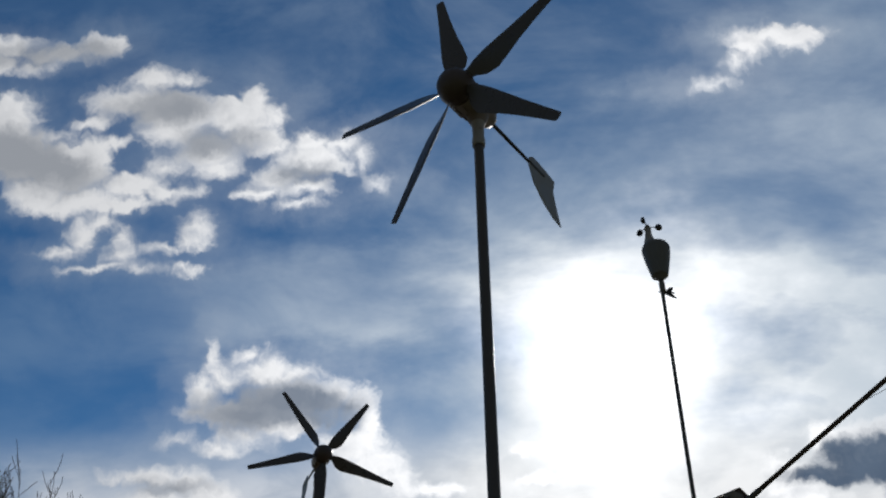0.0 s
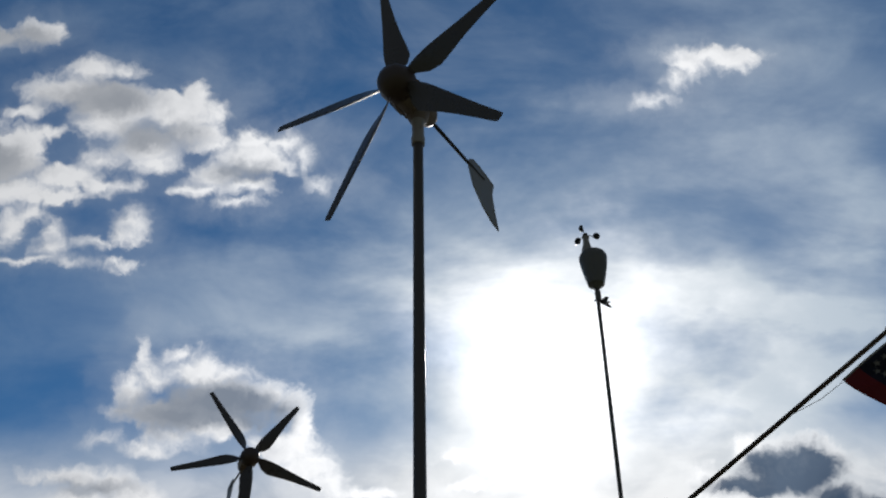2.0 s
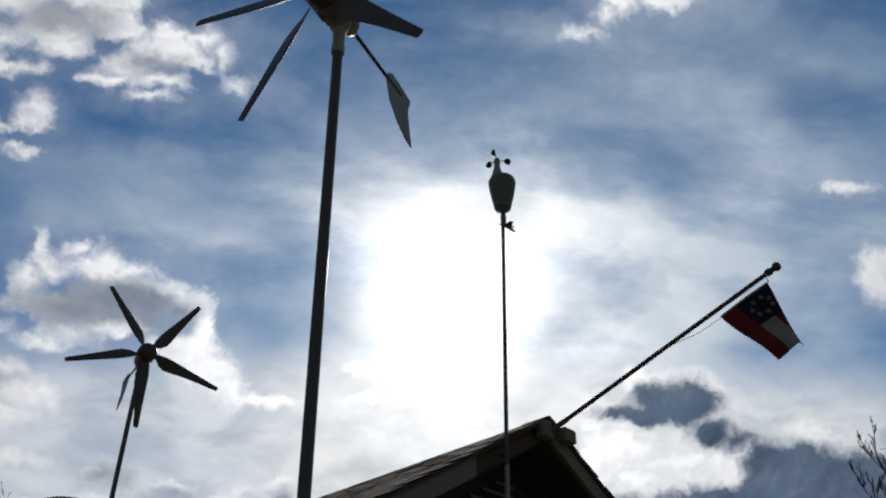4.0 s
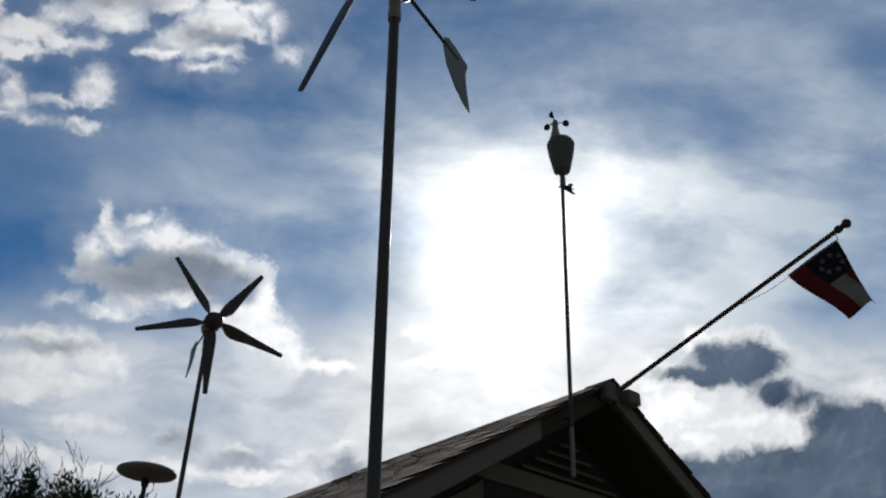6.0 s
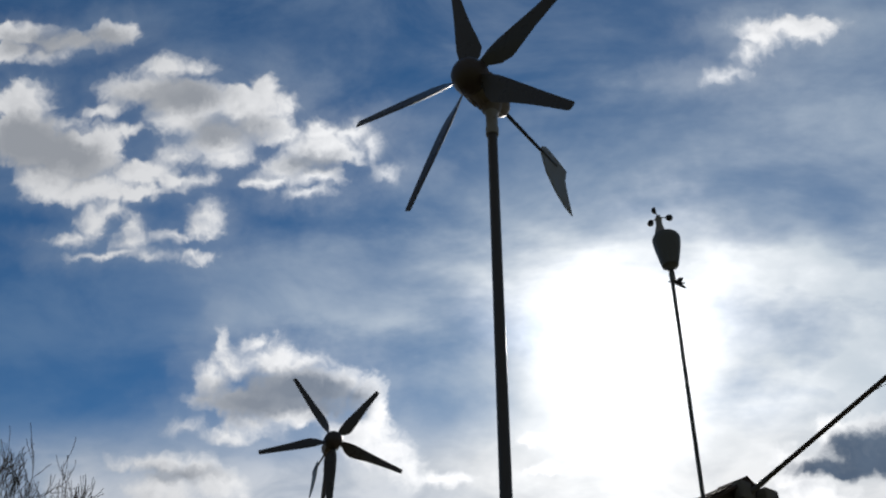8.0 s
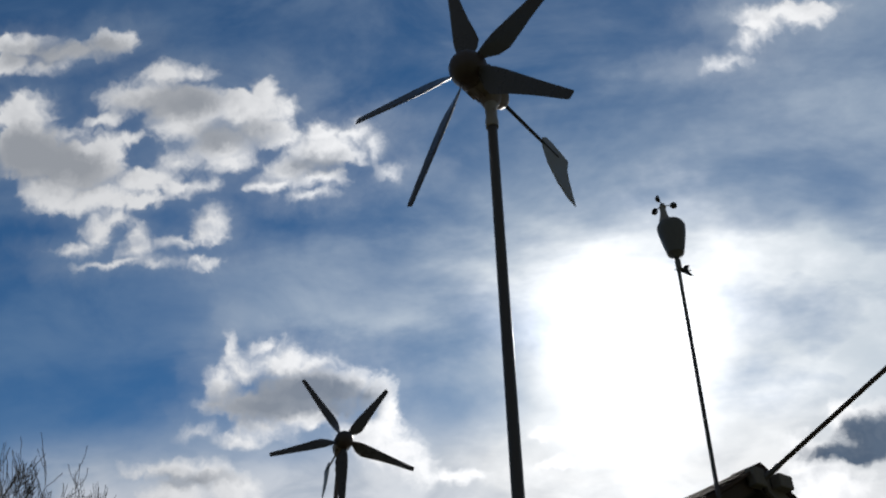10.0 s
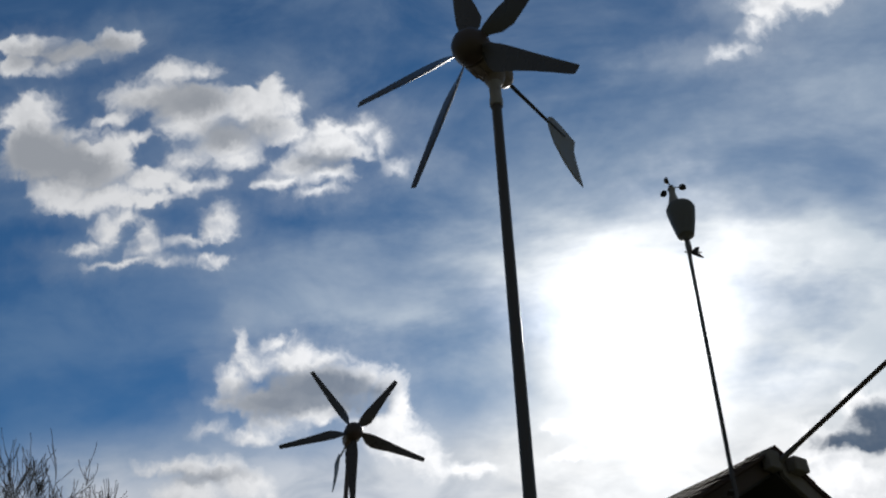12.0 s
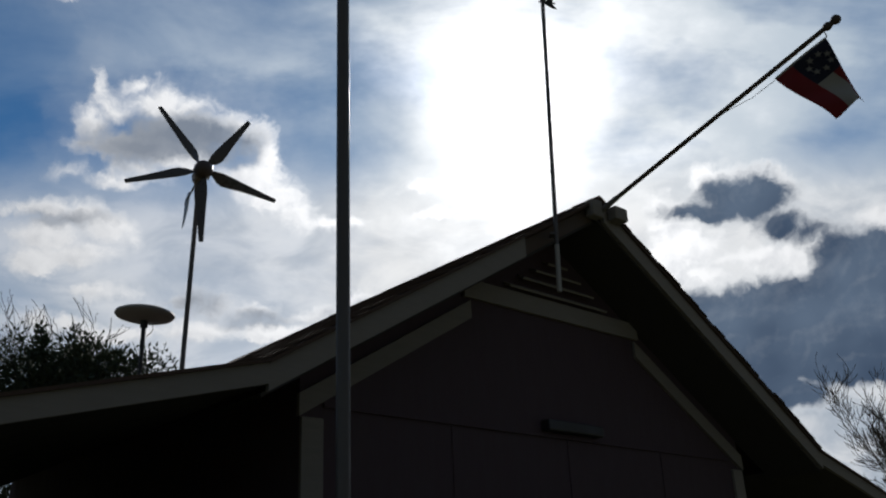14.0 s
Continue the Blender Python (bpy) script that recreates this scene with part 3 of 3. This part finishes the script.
part("vane_fin", slab(bmesh.new(), [(0, 0), (0.06, 0.055), (0.095, 0.052), (0.07, -0.003), (0.11, -0.065), (0.075, -0.056)], 0.004, Matrix.Translation((0.10, 0.015, 2.572))), BLACK_PLASTIC, vane)
part("vane_bracket", box(bmesh.new(), (0.072, -0.05, 2.56), (0.118, -0.005, 2.66), 0.008), SENSOR, st)

# ---- flagpole and flag ----
BASE = Vector((1.592, 6.64, 4.347))
TIP = Vector((3.116, 5.37, 5.158))
way = (TIP - BASE).normalized()
long = (TIP - BASE).length
fp = thing("flagpole", Matrix.Translation(BASE) @ way.to_track_quat("Z", "Y").to_matrix().to_4x4(), "dark wooden flagpole with a ball end at the gable", "flagpole")
part("pole", tube(bmesh.new(), (0, 0, -0.02), (0, 0, long - 0.09), 0.0185, 0.0175, 16), WOOD, fp, "dark varnished wooden pole", True)
part("socket", lathe(bmesh.new(), [(0.03, -0.10), (0.03, -0.06), (0.023, -0.05), (0.022, 0.10), (0.018, 0.11)], n=16), GALV, fp, "metal wall socket", True)
ball = [(0.018, long - 0.115), (0.028, long - 0.105), (0.031, long - 0.08), (0.021, long - 0.06), (0.019, long - 0.045)]
ball += [(0.036 * math.sin(a), long - 0.018 - 0.036 * math.cos(a)) for a in (0.55, 0.9, 1.25, 1.6, 1.95, 2.3, 2.65, 2.95)]
part("ball_end", lathe(bmesh.new(), ball, n=18), WOOD, fp, "turned ball finial", True)
ringm = bmesh.new()
hook = [TIP - way * 0.12 + Vector((0, 0, -0.015)), TIP - way * 0.115 + Vector((0.004, 0, -0.045)), TIP - way * 0.11 + Vector((0, 0, -0.075))]
inv = fp.matrix_world.inverted()
part("clip", sweep(ringm, [inv @ p for p in hook], [0.004] * 3), CORD, fp, "small metal flag clip")
line = [inv @ (TIP - way * 0.548 + Vector((0, 0, -0.083))), inv @ (TIP - way * 0.75 + Vector((0, 0, -0.075))), inv @ (TIP - way * 1.02 + Vector((0, 0, -0.012)))]
part("tie_line", sweep(bmesh.new(), line, [0.0025] * 3, 5), CORD, fp, "thin pale tie line")

flag = thing("flag", Matrix.Translation(TIP - way * 0.115 + Vector((0, 0, -0.08))), "red, white and navy flag with stars hung from the pole", "flag")
HOIST, FLY = 0.43, 0.5
drop = Vector((0.165, 0.0, -0.44)).normalized()
side = drop.cross(way).normalized()


def cloth(u, v):
    """A place on the flag: u along the fly, v down the hoist from the pole's end, both 0 to 1."""
    crease = 0.42 * u * u * (3 - 2 * u)  # the outer edge is turned back, away from the street
    behind = max(crease - v, 0.0)
    v = max(v, crease)
    wave = 0.022 * math.sin(u * 5.5 + v * 3.2) * (0.3 + u) + 0.02 * u * math.sin(v * 8 + u * 4) + 0.006 * math.sin(u * 13 + v * 5)
    along = (v - 0.06 * behind) * HOIST * (1 - 0.22 * u) - 0.55 * HOIST * crease
    return -way * along + drop * (u * FLY) + side * (wave - behind * HOIST) + Vector((0, 0, -0.02 * u * u * v))


def patch(name, u0, u1, v0, v1, material, label):
    nu, nv = max(2, int((u1 - u0) * 26)), max(2, int((v1 - v0) * 16))
    bm = bmesh.new()
    layers = []
    for off in (0.0012, -0.0012):
        layers.append([[bm.verts.new(cloth(u0 + (u1 - u0) * i / nu, v0 + (v1 - v0) * j / nv) + side * off) for j in range(nv + 1)] for i in range(nu + 1)])
    for lay in layers:
        for i in range(nu):
            for j in range(nv):
                bm.faces.new((lay[i][j], lay[i + 1][j], lay[i + 1][j + 1], lay[i][j + 1]))
    a, b = layers
    rim = [(i, 0) for i in range(nu)] + [(nu, j) for j in range(nv)] + [(i, nv) for i in range(nu, 0, -1)] + [(0, j) for j in range(nv, 0, -1)]
    for (i, j), (k, l) in zip(rim, rim[1:] + rim[:1]):
        bm.faces.new((a[i][j], a[k][l], b[k][l], b[i][j]))
    return part(name, bm, material, flag, label, True)


patch("canton", 0.0, 0.45, 0.0, 0.666, NAVY, "navy canton")
patch("stripe", 0.45, 1.0, 0.0, 0.333, RED, "red stripe")
patch("stripe", 0.45, 1.0, 0.333, 0.666, PALE, "white stripe")
patch("stripe", 0.0, 1.0, 0.666, 1.0, RED, "long red stripe")
patch("heading", -0.03, 0.0, 0.0, 1.0, PALE, "white heading band")
for k in range(7):
    a = k * math.tau / 7
    u, v = 0.225 + 0.12 * math.cos(a), 0.333 + 0.19 * math.sin(a)
    for off in (0.004, -0.004):
        bm = bmesh.new()
        pts = []
        for i in range(10):
            r = 0.030 if i % 2 == 0 else 0.012
            w = i * math.tau / 10
            pts.append(bm.verts.new(cloth(u + r * math.cos(w) / FLY, v + r * math.sin(w) / HOIST) + side * off))
        bm.faces.new(pts)
        bmesh.ops.solidify(bm, geom=bm.faces[:], thickness=0.001)
        part("star", bm, PALE, flag, "white five-pointed star")

# ---- disc antenna on the roof ----
d = thing("disc_antenna", pose(-2.505, 7.93, roof_z(-2.2) - 0.03), "flat round antenna on a short post on the roof", "antenna")
hh = 4.015 - roof_z(-2.2) + 0.03
part("post", tube(bmesh.new(), (0, 0, 0), (0, 0, hh - 0.03), 0.021, None, 16), BLACK_PLASTIC, d, "short dark post", True)
bm = lathe(bmesh.new(), [(0.04, -0.05), (0.09, -0.04), (0.20, -0.03), (0.255, -0.012), (0.268, 0.005), (0.262, 0.022), (0.22, 0.042), (0.12, 0.058), (0.03, 0.062)], Matrix.Translation((0, 0, hh)) @ Matrix.Rotation(radians(2.5), 4, "Y"), 40)
part("disc", bm, VANE, d, "weathered grey plastic disc", True)
part("bracket", lathe(bmesh.new(), [(0.03, -0.12), (0.034, -0.11), (0.034, -0.05)], Matrix.Translation((0, 0, hh)), 14), BLACK_PLASTIC, d)
pts = [Vector((0.03 + 0.06 * math.sin(i / 9 * math.pi), -0.01, hh - 0.05 - 0.16 * i / 9)) for i in range(10)]
part("cable", sweep(bmesh.new(), pts, [0.004] * 10, 6), CORD, d, "looped pale cable")


# ---- trees ----
def bare_tree(x, y, height, spread, seed, levels, label, limbs=7, lean=(0, 0), thick=0.012, reach=1.0, kids=(5, 8), least=0.006):
    rnd = random.Random(seed)
    t = thing("bare_tree", pose(x, y, 0), label, "tree", "leafless trees")
    trunk, limb_bm, twig = bmesh.new(), [], bmesh.new()

    def grow(p, d, length, r, level, bm):
        n = 6 if level < 2 else 4
        pts, rad, dirs = [p], [r], [d]
        for i in range(n):
            d = (d + Vector((rnd.gauss(0, 0.15), rnd.gauss(0, 0.15), rnd.gauss(0.05 + 0.03 * level, 0.06)))).normalized()
            p = p + d * (length / n)
            pts.append(p)
            dirs.append(d)
            rad.append(max(r * (1 - 0.58 * (i + 1) / n), least))
        sweep(bm, pts, rad, 8 if level == 0 else 5 if level < 3 else 3)
        if level >= levels:
            return
        count = limbs if level == 0 else rnd.randint(*kids)
        for k in range(count):
            s = rnd.uniform(0.35 if level == 0 else 0.22, 1.0)
            i = min(int(s * n), n - 1)
            base = dirs[i + 1]
            turn = rnd.uniform(0, math.tau)
            perp = base.orthogonal().normalized()
            perp = Matrix.Rotation(turn, 3, base) @ perp
            ang = rnd.uniform(0.45, 0.95) if level else rnd.uniform(0.5, 1.0)
            nd = (base * math.cos(ang) + perp * math.sin(ang) * spread).normalized()
            target = twig if level >= 1 else bmesh.new()
            if level == 0:
                limb_bm.append(target)
            at = pts[i].lerp(pts[i + 1], s * n - i)
            grow(at, nd, length * reach * rnd.uniform(0.42, 0.68), rad[i + 1] * 0.72, level + 1, target)

    grow(Vector((0, 0, -0.1)), Vector((lean[0], lean[1], 1)).normalized(), height * 0.62, height * thick, 0, trunk)
    every = [trunk, twig, *limb_bm]
    tall = max(v.co.z for b in every for v in b.verts)
    co = np.array([v.co for b in every for v in b.verts])
    mx, my, mz = (float(q) for q in co.mean(axis=0))
    mx -= lean[0] * mz
    for b in every:
        for v in b.verts:
            v.co.x -= mx * v.co.z / mz
            v.co.y -= my * v.co.z / mz
        bmesh.ops.scale(b, vec=(height / tall,) * 3, verts=b.verts)
    part("trunk", trunk, BARK, t, "grey bare trunk", True)
    for b in limb_bm:
        part("limb", b, BARK, t, "", True)
    tagged(part("twig_mass", twig, BARK, t, "fine bare twigs", True), kind="stuff")
    return t


def place_at(az, dist):
    return dist * math.sin(radians(az)), dist * math.cos(radians(az))


x, y = place_at(-35.0, 16)
bare_tree(x, y, 8.3, 0.95, 3, 5, "leafless grey tree with fine twigs behind the house", 15, (0.1, 0.0), 0.014, 1.05, (4, 6), 0.0055)
x, y = place_at(-33.0, 21)
bare_tree(x, y, 7.6, 0.9, 8, 5, "leafless grey tree with a low twiggy crown", 12, (0.04, 0.0), 0.012, 1.0, (4, 6), 0.006)
x, y = place_at(34.9, 17)
bare_tree(x, y, 9.1, 0.42, 12, 4, "slender leafless tree with few upright branches", 16, (0, 0.0), 0.0066, 0.62, (4, 6), 0.0058)
x, y = place_at(28.2, 27)
bare_tree(x, y, 7.6, 1.0, 21, 4, "leafless grey tree with a rounded twiggy crown", 14, (0, 0), 0.012, 1.0, (4, 7), 0.010)


def leafy(name, x, y, label, category, clumps, leaves, length, width, material, trunk_h, seed):
    """A broad-leaved or needled crown out of clumps (x, y, z, radius)."""
    rnd = random.Random(seed)
    t = thing(name, pose(x, y, 0), label, category)
    bm = bmesh.new()
    sweep(bm, [Vector((0, 0, -0.1)), Vector((0.05, 0, trunk_h * 0.5)), Vector((0, 0.03, trunk_h))], [0.12, 0.09, 0.03], 8)
    part("trunk", bm, BARK, t, "dark trunk", True)
    br = bmesh.new()
    for cx, cy, cz, r in clumps:
        sweep(br, [Vector((0, 0, max(cz * 0.6, 0.3))), Vector((cx * 0.6, cy * 0.6, cz * 0.85)), Vector((cx, cy, cz))], [0.035, 0.022, 0.008], 5)
    tagged(part("branch_mass", br, BARK, t, "dark branches", True), kind="stuff")
    verts, faces = [], []
    for cx, cy, cz, r in clumps:
        for k in range(12 + int(leaves * min(1.0, (r / 0.3) ** 1.7))):
            d = Vector((rnd.gauss(0, 1), rnd.gauss(0, 1), rnd.gauss(0, 1))).normalized()
            p = Vector((cx, cy, cz)) + d * r * rnd.uniform(0.3, 1.18) ** 0.8
            out = (d + Vector((rnd.gauss(0, 0.5), rnd.gauss(0, 0.5), rnd.gauss(0.6, 0.5)))).normalized()
            perp = Matrix.Rotation(rnd.uniform(0, math.tau), 3, out) @ out.orthogonal().normalized()
            l, w = length * rnd.uniform(0.7, 1.25), width * rnd.uniform(0.7, 1.2)
            nrm = out.cross(perp)
            i = len(verts)
            verts += [p, p + out * l * 0.45 + perp * w / 2, p + out * l, p + out * l * 0.45 - perp * w / 2, p + out * l * 0.45 - nrm * w * 0.15]
            faces += [(i, i + 1, i + 4), (i + 1, i + 2, i + 4), (i + 2, i + 3, i + 4), (i + 3, i, i + 4)]
    me = bpy.data.meshes.new("crown")
    me.from_pydata(verts, [], faces)
    me.materials.append(material)
    crown = new("crown", me)
    crown.parent = t
    tagged(crown, kind="stuff")
    return t


rnd = random.Random(5)
x, y = -5.15, 12.6
cl = [(rnd.uniform(-1.05, 1.0), rnd.uniform(-0.8, 0.8), rnd.uniform(3.8, 4.95), rnd.uniform(0.28, 0.45)) for k in range(46)]
cl += [(rnd.uniform(-1.25, 1.15), rnd.uniform(-0.9, 0.9), rnd.uniform(1.2, 4.0), rnd.uniform(0.4, 0.6)) for k in range(30)]
cl += [(rnd.uniform(-1.0, 1.0), rnd.uniform(-0.3, 0.3), rnd.uniform(3.9, 4.75), rnd.uniform(0.3, 0.42)) for k in range(26)]
cl += [(-0.42, 0, 5.08, 0.17), (-0.44, 0, 5.22, 0.12), (-0.45, 0, 5.36, 0.08), (-0.46, 0, 5.48, 0.05), (0.1, 0, 5.06, 0.16), (0.62, 0, 4.95, 0.14)]
cl += [(-0.95 + 0.135 * k, rnd.uniform(-0.2, 0.2), 5.0 - 0.11 * abs(0.135 * k - 0.7) + rnd.uniform(-0.08, 0.1), rnd.uniform(0.06, 0.1)) for k in range(15)]
leafy("evergreen_shrub", x, y, "dense dark evergreen with glossy leaves behind the porch", "shrub", cl, 400, 0.085, 0.036, LEAF, 4.8, 4)
x, y = place_at(37.2, 17)
cl = [(rnd.uniform(-0.9, 0.3), rnd.uniform(-0.5, 0.5), z + rnd.uniform(-0.2, 0.2), rnd.uniform(0.22, 0.4)) for z in (4.6, 5.0, 6.0, 6.3, 7.0, 7.6, 8.2, 8.6) for k in range(3)]
leafy("pine", x, y, "dark pine with ragged needle clusters", "tree", cl, 260, 0.16, 0.014, NEEDLE, 9.0, 6)

# ---- shingles on the slope that shows ----
tab = bpy.data.meshes.new("shingle")
bm = bmesh.new()
box(bm, (-0.148, -0.085, 0.0), (0.148, 0.085, 0.011))
bm.to_mesh(tab)
bm.free()
tab.materials.append(SHINGLE)
rs = random.Random(9)
tilt = math.atan(T1)
sl = KX / math.cos(tilt)
rows = int(sl / 0.14)
for j in range(rows):
    for i in range(11):
        u = (j + 0.5) * 0.14
        yy = 0.13 + i * 0.30 + (0.15 if j % 2 else 0)
        o = new("shingle", tab)
        o.parent = house
        xx = -u * math.cos(tilt)
        o.matrix_local = Matrix.Translation((xx, yy + rs.uniform(-0.012, 0.012), H - 0.028 - u * math.sin(tilt))) @ Matrix.Rotation(-tilt, 4, "Y") @ Matrix.Rotation(radians(90), 4, "Z") @ pose(0, 0, 0.002, rs.uniform(1.8, 3.2), rs.uniform(-0.6, 0.6), rs.uniform(-0.5, 0.5))

# uneven shingle ends along the other rake
for j in range(rows):
    u = (j + 0.5) * 0.14
    o = new("shingle", tab)
    o.parent = house
    o.matrix_local = Matrix.Translation((u * math.cos(tilt), 0.115 + rs.uniform(-0.014, 0.012), H - 0.028 - u * math.sin(tilt))) @ Matrix.Rotation(tilt, 4, "Y") @ Matrix.Rotation(radians(-90), 4, "Z") @ pose(0, 0, 0.002, rs.uniform(1.8, 3.6), rs.uniform(-0.8, 0.8), rs.uniform(-1, 1))
